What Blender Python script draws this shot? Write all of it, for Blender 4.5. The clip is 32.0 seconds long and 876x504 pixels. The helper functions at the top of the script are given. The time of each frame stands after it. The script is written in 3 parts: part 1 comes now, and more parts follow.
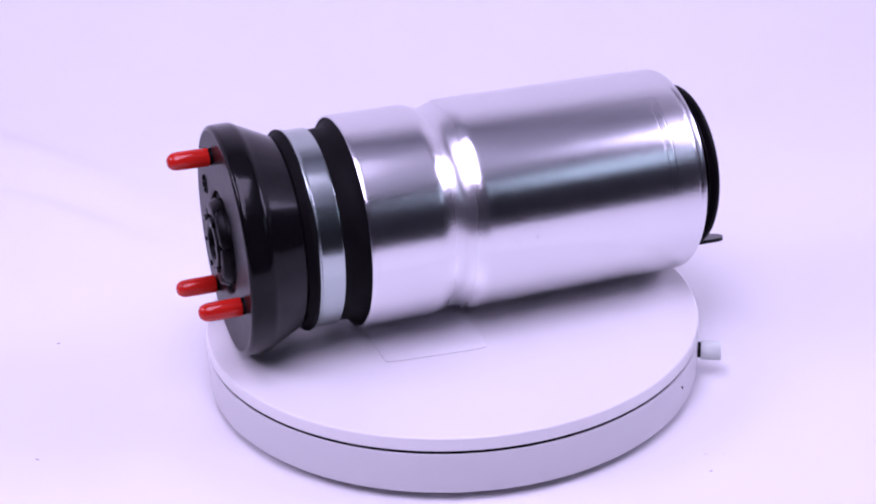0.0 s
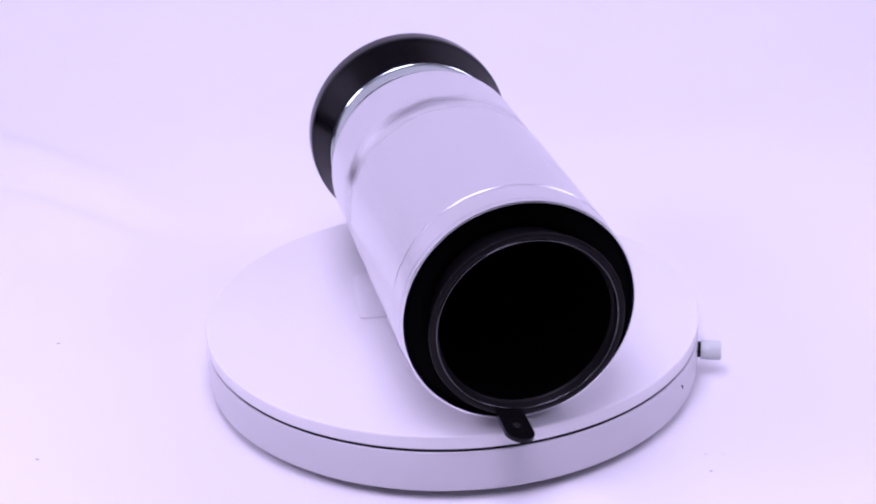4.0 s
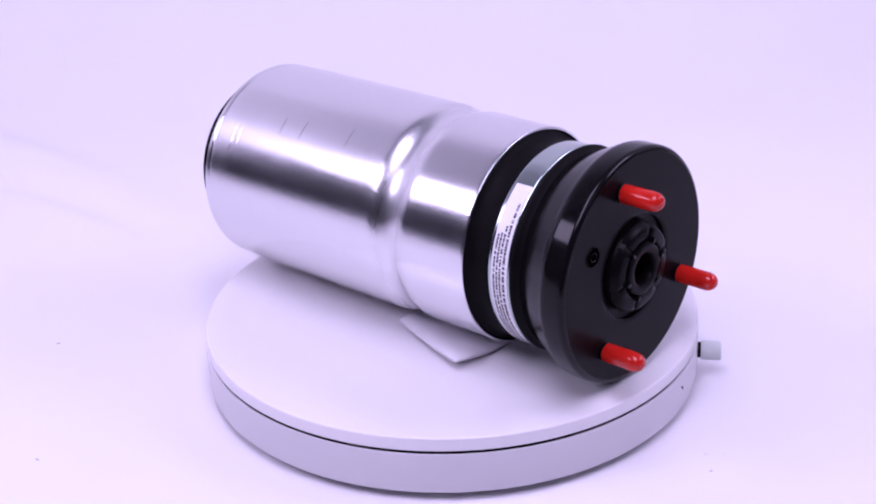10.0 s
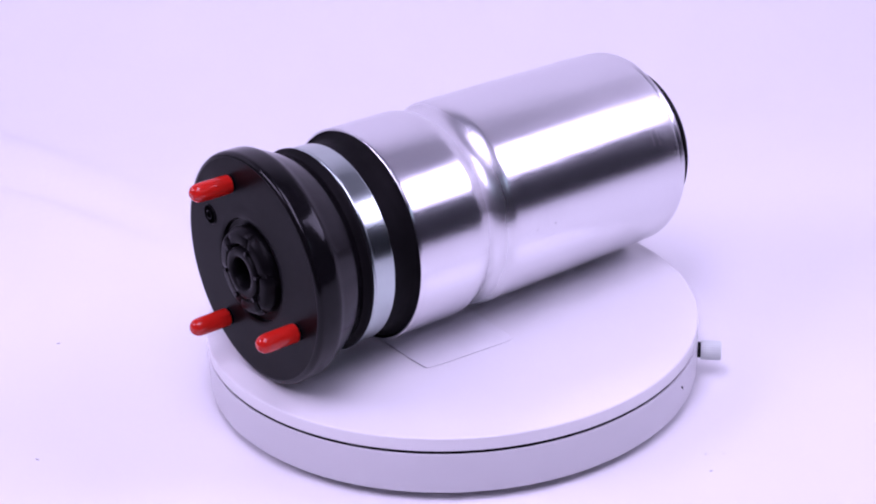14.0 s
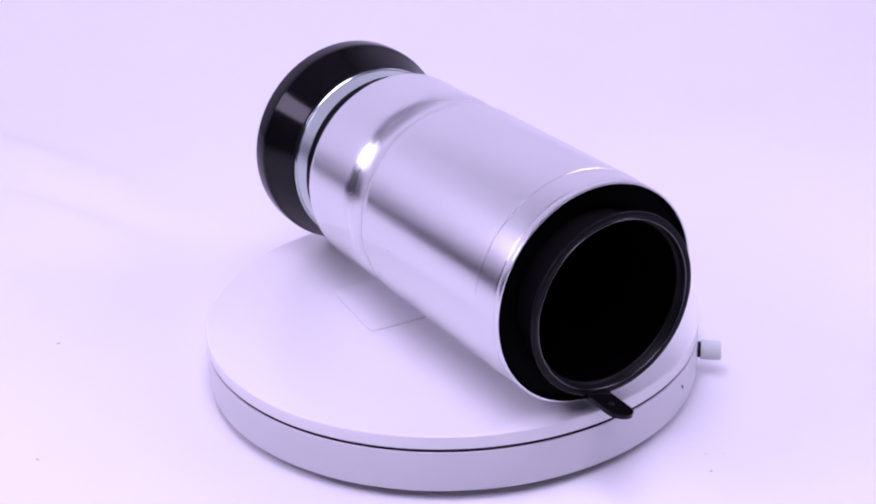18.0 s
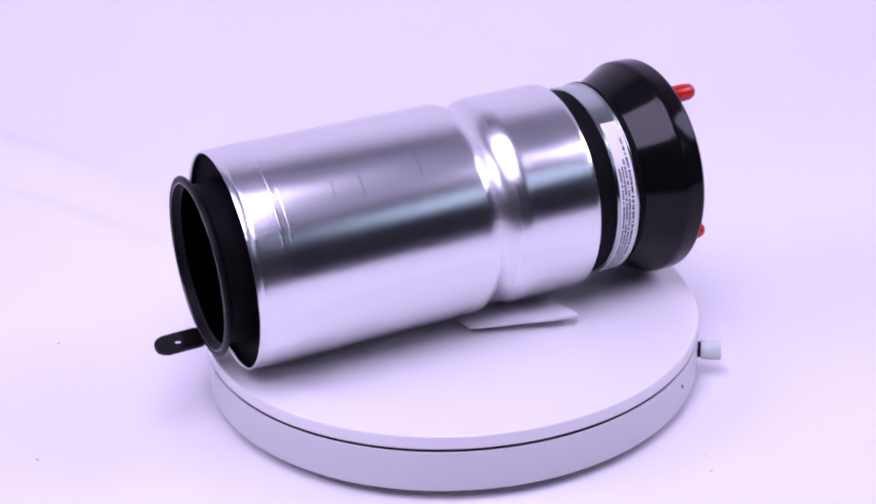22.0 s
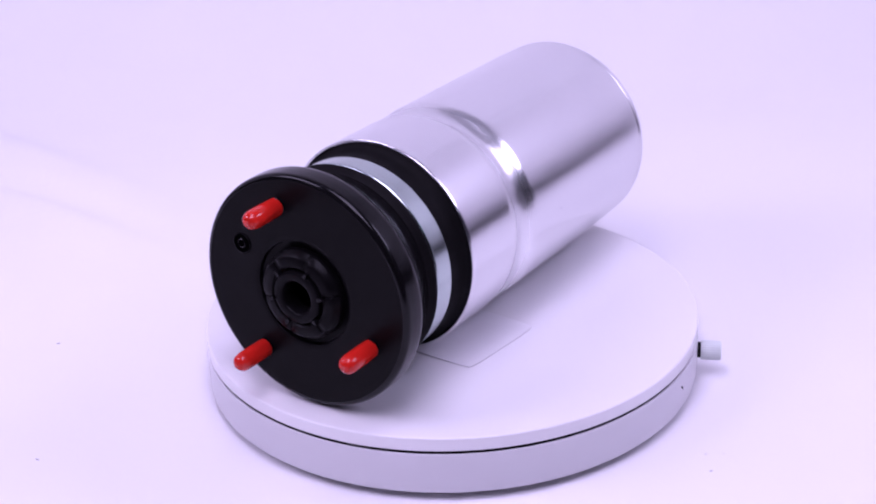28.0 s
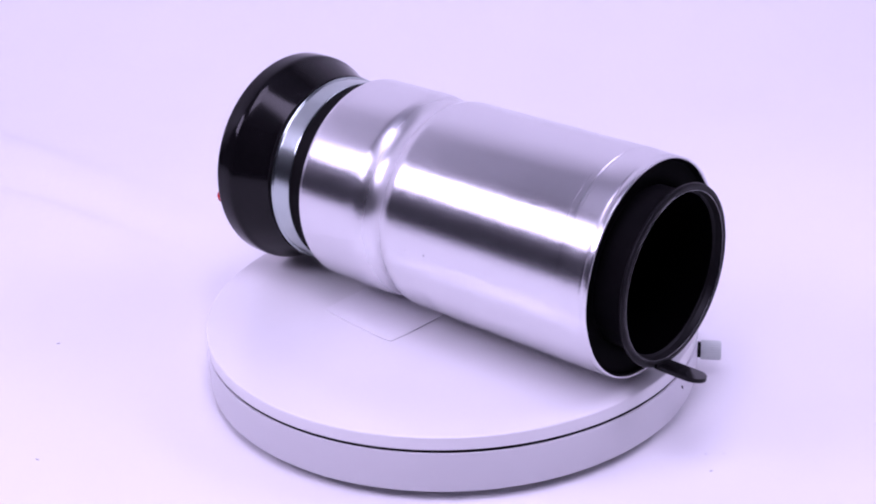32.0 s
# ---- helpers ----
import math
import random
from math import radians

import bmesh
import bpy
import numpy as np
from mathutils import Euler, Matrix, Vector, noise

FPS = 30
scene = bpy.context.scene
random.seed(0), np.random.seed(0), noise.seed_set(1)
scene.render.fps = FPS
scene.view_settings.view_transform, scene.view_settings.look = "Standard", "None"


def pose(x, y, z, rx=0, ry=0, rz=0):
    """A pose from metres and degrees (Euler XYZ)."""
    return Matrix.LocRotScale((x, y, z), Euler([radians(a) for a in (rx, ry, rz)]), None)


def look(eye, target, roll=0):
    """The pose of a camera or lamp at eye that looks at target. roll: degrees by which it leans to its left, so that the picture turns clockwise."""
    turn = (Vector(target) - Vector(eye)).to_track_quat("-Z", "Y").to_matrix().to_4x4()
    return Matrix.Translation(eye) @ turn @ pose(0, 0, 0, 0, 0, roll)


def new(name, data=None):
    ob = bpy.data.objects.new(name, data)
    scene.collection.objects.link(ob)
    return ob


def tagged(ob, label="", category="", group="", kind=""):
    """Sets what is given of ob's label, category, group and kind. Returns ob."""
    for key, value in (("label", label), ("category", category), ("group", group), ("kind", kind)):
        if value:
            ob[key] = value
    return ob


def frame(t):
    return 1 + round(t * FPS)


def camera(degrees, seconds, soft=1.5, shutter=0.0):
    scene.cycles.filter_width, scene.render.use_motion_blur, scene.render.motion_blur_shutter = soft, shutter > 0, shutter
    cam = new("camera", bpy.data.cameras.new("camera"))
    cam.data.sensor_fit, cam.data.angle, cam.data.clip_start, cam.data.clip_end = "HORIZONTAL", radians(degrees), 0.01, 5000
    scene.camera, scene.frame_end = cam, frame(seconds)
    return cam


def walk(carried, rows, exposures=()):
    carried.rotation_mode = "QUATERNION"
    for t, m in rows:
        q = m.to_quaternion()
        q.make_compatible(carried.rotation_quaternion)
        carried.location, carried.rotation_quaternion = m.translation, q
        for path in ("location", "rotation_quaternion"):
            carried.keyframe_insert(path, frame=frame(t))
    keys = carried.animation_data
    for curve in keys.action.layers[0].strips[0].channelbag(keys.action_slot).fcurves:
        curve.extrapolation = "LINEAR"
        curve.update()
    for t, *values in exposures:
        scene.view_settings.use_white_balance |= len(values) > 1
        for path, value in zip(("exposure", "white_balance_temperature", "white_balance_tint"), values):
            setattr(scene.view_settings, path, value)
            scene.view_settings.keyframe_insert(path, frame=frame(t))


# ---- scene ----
cam = camera(32.82, 32.0, soft=2.0)
EYE = pose(0.0, -0.8143, 0.4529, 90 - 25.10, 0, 0.493) @ pose(0, 0, 0, 0, 0, -2.152)
walk(cam, [(0.0, EYE), (32.0, EYE)], exposures=[(0.0, 0.005, 5560, 55.5), (32.0, 0.005, 5560, 55.5)])

# ---------------------------------------------------------------- light
world = bpy.data.worlds.new("room_air")
world.use_nodes = True
world.node_tree.nodes["Background"].inputs[0].default_value = (0.9, 0.92, 1.0, 1)
world.node_tree.nodes["Background"].inputs[1].default_value = 0.05
scene.world = world


def area_lamp(name, eye, target, sx, sy, watts, colour):
    data = bpy.data.lights.new(name, "AREA")
    data.shape, data.size, data.size_y, data.energy, data.color = "RECTANGLE", sx, sy, watts, colour
    ob = new(name, data)
    ob.matrix_world = look(eye, target)
    return ob


area_lamp("softbox_overhead", (-0.045, -0.46, 1.05), (0.015, 0.20, 0.12), 0.49, 0.80, 8.2, (1.0, 0.985, 0.985))
area_lamp("softbox_right", (1.10, 0.04, 0.98), (-0.22, 0.42, 0.34), 0.80, 0.54, 7.7, (0.98, 0.98, 1.0))
area_lamp("softbox_left", (-1.05, -0.30, 0.91), (0.22, 0.62, 0.39), 0.66, 0.39, 6.2, (1.0, 0.985, 0.985))


# ---------------------------------------------------------------- materials
def mat(name, base, rough=0.5, metal=0.0, spec=0.5):
    m = bpy.data.materials.new(name)
    m.use_nodes = True
    b = m.node_tree.nodes["Principled BSDF"]
    b.inputs["Base Color"].default_value = (*base, 1)
    b.inputs["Roughness"].default_value = rough
    b.inputs["Metallic"].default_value = metal
    b.inputs["Specular IOR Level"].default_value = spec
    return m


def node(m, kind, **values):
    n = m.node_tree.nodes.new(kind)
    for key, value in values.items():
        n.inputs[key.replace("_", " ")].default_value = value
    return n


def link(m, a, out, b, inp):
    m.node_tree.links.new(a.outputs[out], b.inputs[inp])


def mapping(m, scale):
    c = node(m, "ShaderNodeTexCoord")
    p = node(m, "ShaderNodeMapping")
    p.inputs["Scale"].default_value = scale
    link(m, c, "Object", p, "Vector")
    return p


def varied(m, base, amount, scale, stretch=(1, 1, 1), rough=None, bump=0.0, bump_scale=400.0, depth=0.001):
    """Adds stains at one scale and grain at another: colour, roughness and relief."""
    b = m.node_tree.nodes["Principled BSDF"]
    p = mapping(m, stretch)
    n = node(m, "ShaderNodeTexNoise", Scale=scale, Detail=5.0, Roughness=0.6)
    link(m, p, "Vector", n, "Vector")
    ramp = node(m, "ShaderNodeMapRange")
    ramp.inputs["To Min"].default_value, ramp.inputs["To Max"].default_value = 1 - amount, 1 + amount
    ramp.inputs["From Min"].default_value, ramp.inputs["From Max"].default_value = 0.25, 0.75
    link(m, n, "Fac", ramp, "Value")
    mul = node(m, "ShaderNodeMix")
    mul.data_type, mul.blend_type = "RGBA", "MULTIPLY"
    mul.inputs["Factor"].default_value = 1.0
    mul.inputs[6].default_value = (*base, 1)
    link(m, ramp, "Result", mul, 7)
    link(m, mul, 2, b, "Base Color")
    if rough:
        r = node(m, "ShaderNodeMapRange")
        r.inputs["To Min"].default_value, r.inputs["To Max"].default_value = rough
        g = node(m, "ShaderNodeTexNoise", Scale=scale * 3.1, Detail=4.0)
        link(m, p, "Vector", g, "Vector")
        link(m, g, "Fac", r, "Value")
        link(m, r, "Result", b, "Roughness")
    if bump:
        g = node(m, "ShaderNodeTexNoise", Scale=bump_scale, Detail=3.0)
        link(m, p, "Vector", g, "Vector")
        bn = node(m, "ShaderNodeBump", Strength=bump, Distance=depth)
        link(m, g, "Fac", bn, "Height")
        link(m, bn, "Normal", b, "Normal")
    return m


PAPER = varied(mat("white_cloth", (0.8, 0.79, 0.8), 0.85, spec=0.2), (0.8, 0.79, 0.8), 0.012, 6.0, bump=0.08, bump_scale=300, depth=0.0006)
PLASTIC = varied(mat("white_plastic", (0.62, 0.61, 0.635), 0.32), (0.62, 0.61, 0.635), 0.015, 14.0, rough=(0.28, 0.38))
PLATTER = varied(mat("white_platter_plastic", (0.775, 0.765, 0.775), 0.3), (0.775, 0.765, 0.775), 0.012, 12.0, rough=(0.2, 0.27))
KNOB = varied(mat("grey_plastic", (0.62, 0.67, 0.64), 0.4), (0.62, 0.67, 0.64), 0.03, 200.0)
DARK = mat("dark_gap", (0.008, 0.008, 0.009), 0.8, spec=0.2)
FOAM = varied(mat("white_foam", (0.72, 0.71, 0.73), 0.9, spec=0.15), (0.72, 0.71, 0.73), 0.02, 60.0, bump=0.2, bump_scale=900, depth=0.0006)
RUBBER = varied(mat("black_rubber", (0.0035, 0.003, 0.0037), 0.6, spec=0.07), (0.0035, 0.003, 0.0037), 0.35, 60.0, rough=(0.5, 0.68), bump=0.25, bump_scale=500, depth=0.0004)
PAINT = varied(mat("black_enamel", (0.0045, 0.0036, 0.0043), 0.12, spec=0.18), (0.004, 0.0036, 0.0043), 0.2, 40.0, rough=(0.09, 0.15), bump=0.02, bump_scale=260, depth=0.0003)
FACE = varied(mat("black_satin_enamel", (0.003, 0.0026, 0.0032), 0.3, spec=0.065), (0.003, 0.0026, 0.0032), 0.2, 50.0, rough=(0.28, 0.36), bump=0.04, bump_scale=400, depth=0.0003)
INNER = varied(mat("matt_black_rubber", (0.0018, 0.0018, 0.002), 0.7, spec=0.03), (0.0018, 0.0018, 0.002), 0.2, 40.0)
TUBE = varied(mat("dull_black_paint", (0.0055, 0.005, 0.006), 0.4, spec=0.115), (0.0055, 0.005, 0.006), 0.3, 60.0, rough=(0.36, 0.48), bump=0.15, bump_scale=420, depth=0.0003)
GLOSS = mat("polished_black", (0.006, 0.006, 0.007), 0.08, spec=0.9)
RED = varied(mat("red_vinyl", (0.52, 0.016, 0.006), 0.14, spec=0.38), (0.52, 0.016, 0.006), 0.1, 120.0, rough=(0.11, 0.17))
ZINC = varied(mat("zinc_steel", (0.45, 0.52, 0.505), 0.16, 1.0), (0.45, 0.52, 0.505), 0.05, 40.0, rough=(0.17, 0.21))
LABEL = varied(mat("white_label_paper", (0.78, 0.78, 0.79), 0.45), (0.78, 0.78, 0.79), 0.03, 80.0)
INK = mat("dark_ink", (0.05, 0.05, 0.06), 0.7, spec=0.2)
SCUFF = mat("scuffed_aluminium", (0.2, 0.2, 0.215), 0.42, 1.0)
# the shade inside the bores and the port, put into the colour
HOLE_SHADE = mat("hole_shade_black", (0.0008, 0.0008, 0.001), 1.0, spec=0.0)
CHITIN = varied(mat("dark_brown_chitin", (0.03, 0.022, 0.018), 0.4), (0.03, 0.022, 0.018), 0.3, 900.0)
WING = mat("smoky_insect_wing", (0.28, 0.27, 0.27), 0.3)
SPECK = mat("grey_lint", (0.5, 0.47, 0.48), 0.9)
CEILING = varied(mat("white_ceiling_paint", (0.77, 0.8, 0.86), 0.85), (0.77, 0.8, 0.86), 0.03, 3.0)
WALL = varied(mat("grey_wall_paint", (0.035, 0.036, 0.044), 0.8), (0.035, 0.036, 0.044), 0.06, 3.0)
DUSK = mat("evening_sky", (0.02, 0.02, 0.02), 1.0, spec=0.0)
DUSK.node_tree.nodes["Principled BSDF"].inputs["Emission Color"].default_value = (0.66, 0.95, 0.86, 1)
DUSK.node_tree.nodes["Principled BSDF"].inputs["Emission Strength"].default_value = 1.25
FLOOR = varied(mat("dark_floor", (0.12, 0.11, 0.1), 0.6), (0.12, 0.11, 0.1), 0.15, 4.0)


def brushed(name, base, rough, aniso, relief):
    """Spun aluminium: fine turning marks run round the axis (local z) and smear the gloss along it."""
    m = mat(name, base, rough, 1.0)
    b = m.node_tree.nodes["Principled BSDF"]
    b.inputs["Anisotropic"].default_value = aniso
    b.inputs["Anisotropic Rotation"].default_value = 0.25
    tan = node(m, "ShaderNodeTangent")
    tan.direction_type, tan.axis = "RADIAL", "Z"
    link(m, tan, "Tangent", b, "Tangent")
    c = node(m, "ShaderNodeTexCoord")
    split = node(m, "ShaderNodeSeparateXYZ")
    link(m, c, "Object", split, "Vector")
    rings = node(m, "ShaderNodeTexNoise", Scale=1400.0, Detail=4.0, Roughness=0.7)
    rings.noise_dimensions = "1D"
    link(m, split, "Z", rings, "W")
    bn = node(m, "ShaderNodeBump", Strength=relief, Distance=0.0002)
    link(m, rings, "Fac", bn, "Height")
    grain = node(m, "ShaderNodeTexNoise", Scale=1.0, Detail=4.0, Roughness=0.65)
    link(m, mapping(m, (420, 420, 160)), "Vector", grain, "Vector")
    pits = node(m, "ShaderNodeBump", Strength=0.13, Distance=0.0004)
    link(m, grain, "Fac", pits, "Height")
    link(m, bn, "Normal", pits, "Normal")
    link(m, pits, "Normal", b, "Normal")
    # handling smudges: duller patches
    smudge = node(m, "ShaderNodeTexNoise", Scale=1.0, Detail=3.0, Roughness=0.6)
    link(m, mapping(m, (30, 30, 55)), "Vector", smudge, "Vector")
    r = node(m, "ShaderNodeMapRange")
    r.inputs["To Min"].default_value, r.inputs["To Max"].default_value = rough - 0.03, rough + 0.03
    link(m, smudge, "Fac", r, "Value")
    # the rolled waist keeps the dull marks of its forming
    dull = node(m, "ShaderNodeFloatCurve")
    span = node(m, "ShaderNodeMapRange")
    span.inputs["From Min"].default_value, span.inputs["From Max"].default_value = -0.0305, 0.0095
    link(m, split, "Z", span, "Value")
    points = dull.mapping.curves[0].points
    points[0].location, points[1].location = (0.0, 0.0), (1.0, 0.0)
    points.new(0.25, 0.04), points.new(0.5, 0.09), points.new(0.75, 0.04)
    dull.mapping.update()
    link(m, span, "Result", dull, "Value")
    total = node(m, "ShaderNodeMath")
    total.operation = "ADD"
    link(m, r, "Result", total, 0)
    link(m, dull, "Value", total, 1)
    link(m, total, "Value", b, "Roughness")
    tone = node(m, "ShaderNodeMapRange")
    tone.inputs["To Min"].default_value, tone.inputs["To Max"].default_value = 0.95, 1.04
    link(m, rings, "Fac", tone, "Value")
    mul = node(m, "ShaderNodeMix")
    mul.data_type, mul.blend_type = "RGBA", "MULTIPLY"
    mul.inputs["Factor"].default_value = 1.0
    mul.inputs[6].default_value = (*base, 1)
    link(m, tone, "Result", mul, 7)
    link(m, mul, 2, b, "Base Color")
    return m


ALU = brushed("spun_aluminium", (0.75, 0.75, 0.77), 0.215, 0.32, 0.07)
ALU_END = brushed("turned_aluminium", (0.75, 0.75, 0.77), 0.255, 0.45, 0.10)


# ---------------------------------------------------------------- mesh helpers
def part(name, bm, material, parent, label="", smooth=40):
    """Links a bmesh as one mesh object under a thing or a part."""
    me = bpy.data.meshes.new(name)
    bmesh.ops.recalc_face_normals(bm, faces=bm.faces)
    for f in bm.faces:
        f.smooth = True
    limit = radians(smooth)
    for e in bm.edges:
        if len(e.link_faces) == 2 and e.calc_face_angle(0) > limit:
            e.smooth = False
    bm.to_mesh(me)
    bm.free()
    me.materials.append(material)
    ob = new(name, me)
    ob.parent = parent
    if label:
        ob["label"] = label
    return ob


def empty(name, m=None):
    ob = new(name)
    ob.empty_display_size = 0.02
    if m is not None:
        ob.matrix_world = m
    return ob


def arc(cx, cz, r, a0, a1, n=5):
    """Points (radius, height) on a corner's arc, in degrees."""
    return [(cx + r * math.cos(radians(a0 + (a1 - a0) * i / n)), cz + r * math.sin(radians(a0 + (a1 - a0) * i / n))) for i in range(n + 1)]


def lathe(profile, segs=128, closed=True, bm=None, m=Matrix()):
    """Turns (radius, height) points about z; closed joins the last point to the first."""
    bm = bm or bmesh.new()
    rings = []
    for r, z in profile:
        if r < 1e-6:
            rings.append([bm.verts.new(m @ Vector((0, 0, z)))])
        else:
            rings.append([bm.verts.new(m @ Vector((r * math.cos(2 * math.pi * i / segs), r * math.sin(2 * math.pi * i / segs), z))) for i in range(segs)])
    pairs = list(zip(rings, rings[1:]))
    if closed:
        pairs.append((rings[-1], rings[0]))
    for a, b in pairs:
        for i in range(segs):
            j = (i + 1) % segs
            if len(a) == 1 and len(b) == 1:
                break
            if len(a) == 1:
                bm.faces.new((a[0], b[i], b[j]))
            elif len(b) == 1:
                bm.faces.new((a[i], a[j], b[0]))
            else:
                bm.faces.new((a[i], a[j], b[j], b[i]))
    return bm


def prism(points, z0, z1, bm=None, m=Matrix()):
    """A flat outline given a thickness."""
    bm = bm or bmesh.new()
    lo = [bm.verts.new(m @ Vector((x, y, z0))) for x, y in points]
    hi = [bm.verts.new(m @ Vector((x, y, z1))) for x, y in points]
    bm.faces.new(lo[::-1])
    bm.faces.new(hi)
    for i in range(len(points)):
        j = (i + 1) % len(points)
        bm.faces.new((lo[i], lo[j], hi[j], hi[i]))
    return bm


def box(x0, x1, y0, y1, z0, z1, bm=None):
    return prism([(x0, y0), (x1, y0), (x1, y1), (x0, y1)], z0, z1, bm)


# ---------------------------------------------------------------- the room
TABLE_Z = -0.0062


def build_room():
    for name, b, material in (
        ("floor", (-2.0, 2.0, -2.2, 2.0, -0.80, -0.75), FLOOR),
        ("ceiling", (-2.0, 2.0, -2.2, 2.0, 2.55, 2.60), CEILING),
        ("wall_north", (-2.0, 2.0, 2.0, 2.05, -0.80, 2.60), WALL),
        ("wall_south", (-2.0, 2.0, -2.25, -2.2, -0.80, 2.60), WALL),
        ("wall_west", (-2.05, -2.0, -2.25, 2.05, -0.80, 2.60), WALL),
    ):
        tagged(part(name, box(*b), material, None), kind="structure")
    # the east wall has a window near its south end, which the sleeve mirrors as a pale blue streak
    y0, y1, z0, z1 = -2.05, -1.10, 1.30, 2.05
    bm = bmesh.new()
    for b in ((-2.25, y0, -0.80, 2.60), (y1, 2.05, -0.80, 2.60), (y0, y1, -0.80, z0), (y0, y1, z1, 2.60)):
        box(2.0, 2.05, *b, bm)
    tagged(part("wall_east", bm, WALL, None), kind="structure")
    w = empty("window_1", pose(2.0, (y0 + y1) / 2, z0))
    h, k = (y1 - y0) / 2, z1 - z0
    bm = bmesh.new()
    for b in ((-h, -h + 0.04, 0.0, k), (h - 0.04, h, 0.0, k), (-0.02, 0.02, 0.04, k - 0.04), (-h + 0.04, h - 0.04, 0.0, 0.04), (-h + 0.04, h - 0.04, k - 0.04, k)):
        box(0.005, 0.045, *b, bm)
    part("window_frame", bm, PLASTIC, w)
    part("window_sill", box(-0.06, 0.0, -h - 0.03, h + 0.03, -0.03, -0.004), PLASTIC, w)
    tagged(w, "white-framed window with pale blue evening daylight", "window", kind="structure")
    tagged(part("backdrop_sky", box(2.30, 2.31, y0 - 0.6, y1 + 0.6, z0 - 0.6, z1 + 0.5), DUSK, None), kind="structure")


def build_backdrop():
    """A white cloth over the table that sweeps up behind it, with soft folds."""
    bm = bmesh.new()
    nu, nv = 390, 380
    path = []
    flat, radius, top = 0.45, 0.35, 1.9
    length = 1.02
    total = length + radius * math.pi / 2 + top
    for j in range(nv + 1):
        d = total * j / nv
        if d < length:
            path.append((flat - length + d, 0.0, 0.0, 1.0))
        elif d < length + radius * math.pi / 2:
            a = (d - length) / radius
            path.append((flat + radius * math.sin(a), radius * (1 - math.cos(a)), -math.sin(a), math.cos(a)))
        else:
            path.append((flat + radius, radius + d - length - radius * math.pi / 2, -1.0, 0.0))
    rows = []
    for y, z, ny, nz in path:
        row = []
        for i in range(nu + 1):
            x = -1.95 + 3.9 * i / nu
            out = fold(x, y) if z < 0.3 else 0.0
            # the hung part of the cloth curves forward at both sides
            wing = 0.75 * smoothstep(0.55, 1.4, abs(x)) * smoothstep(0.0, 0.35, z)
            row.append(bm.verts.new((x, y - wing + ny * out, TABLE_Z + z + nz * out)))
        rows.append(row)
    for a, b in zip(rows, rows[1:]):
        for i in range(nu):
            bm.faces.new((a[i], a[i + 1], b[i + 1], b[i]))
    ob = part("backdrop", bm, PAPER, None)
    mod = ob.modifiers.new("thickness", "SOLIDIFY")
    mod.thickness, mod.offset = 0.002, -1.0 if ob.data.polygons[0].normal.z > 0 else 1.0
    return tagged(ob, "white cloth sweep with soft folds behind the turntable", "backdrop", kind="structure")


def fold(x, y):
    """Height of the cloth's folds, left of the turntable."""
    h = 0.0
    for cx, cy, angle, size, width, reach in ((-0.335, 0.262, -36, 0.013, 0.020, 0.15), (-0.385, 0.385, -40, 0.017, 0.034, 0.22), (-0.30, 0.20, -30, 0.006, 0.018, 0.12), (0.36, 0.42, 34, 0.005, 0.045, 0.20)):
        a = radians(angle)
        u = (x - cx) * math.cos(a) + (y - cy) * math.sin(a)
        v = -(x - cx) * math.sin(a) + (y - cy) * math.cos(a)
        h += size * math.exp(-(v / width) ** 2 - (u / reach) ** 2)
    return h


def build_table():
    t = empty("table", pose(0, -0.1, -0.75))
    part("tabletop", box(-1.95, 1.95, -0.85, 0.85, 0.70, 0.732), WALL, t)
    for x in (-1.62, 1.62):
        for y in (-0.78, 0.82):
            part("leg", box(x - 0.03, x + 0.03, y - 0.03, y + 0.03, 0, 0.70), WALL, t)
    return tagged(t, "plain grey table under the white cloth", "table")


# ---------------------------------------------------------------- the turntable
TOP = 0.0345


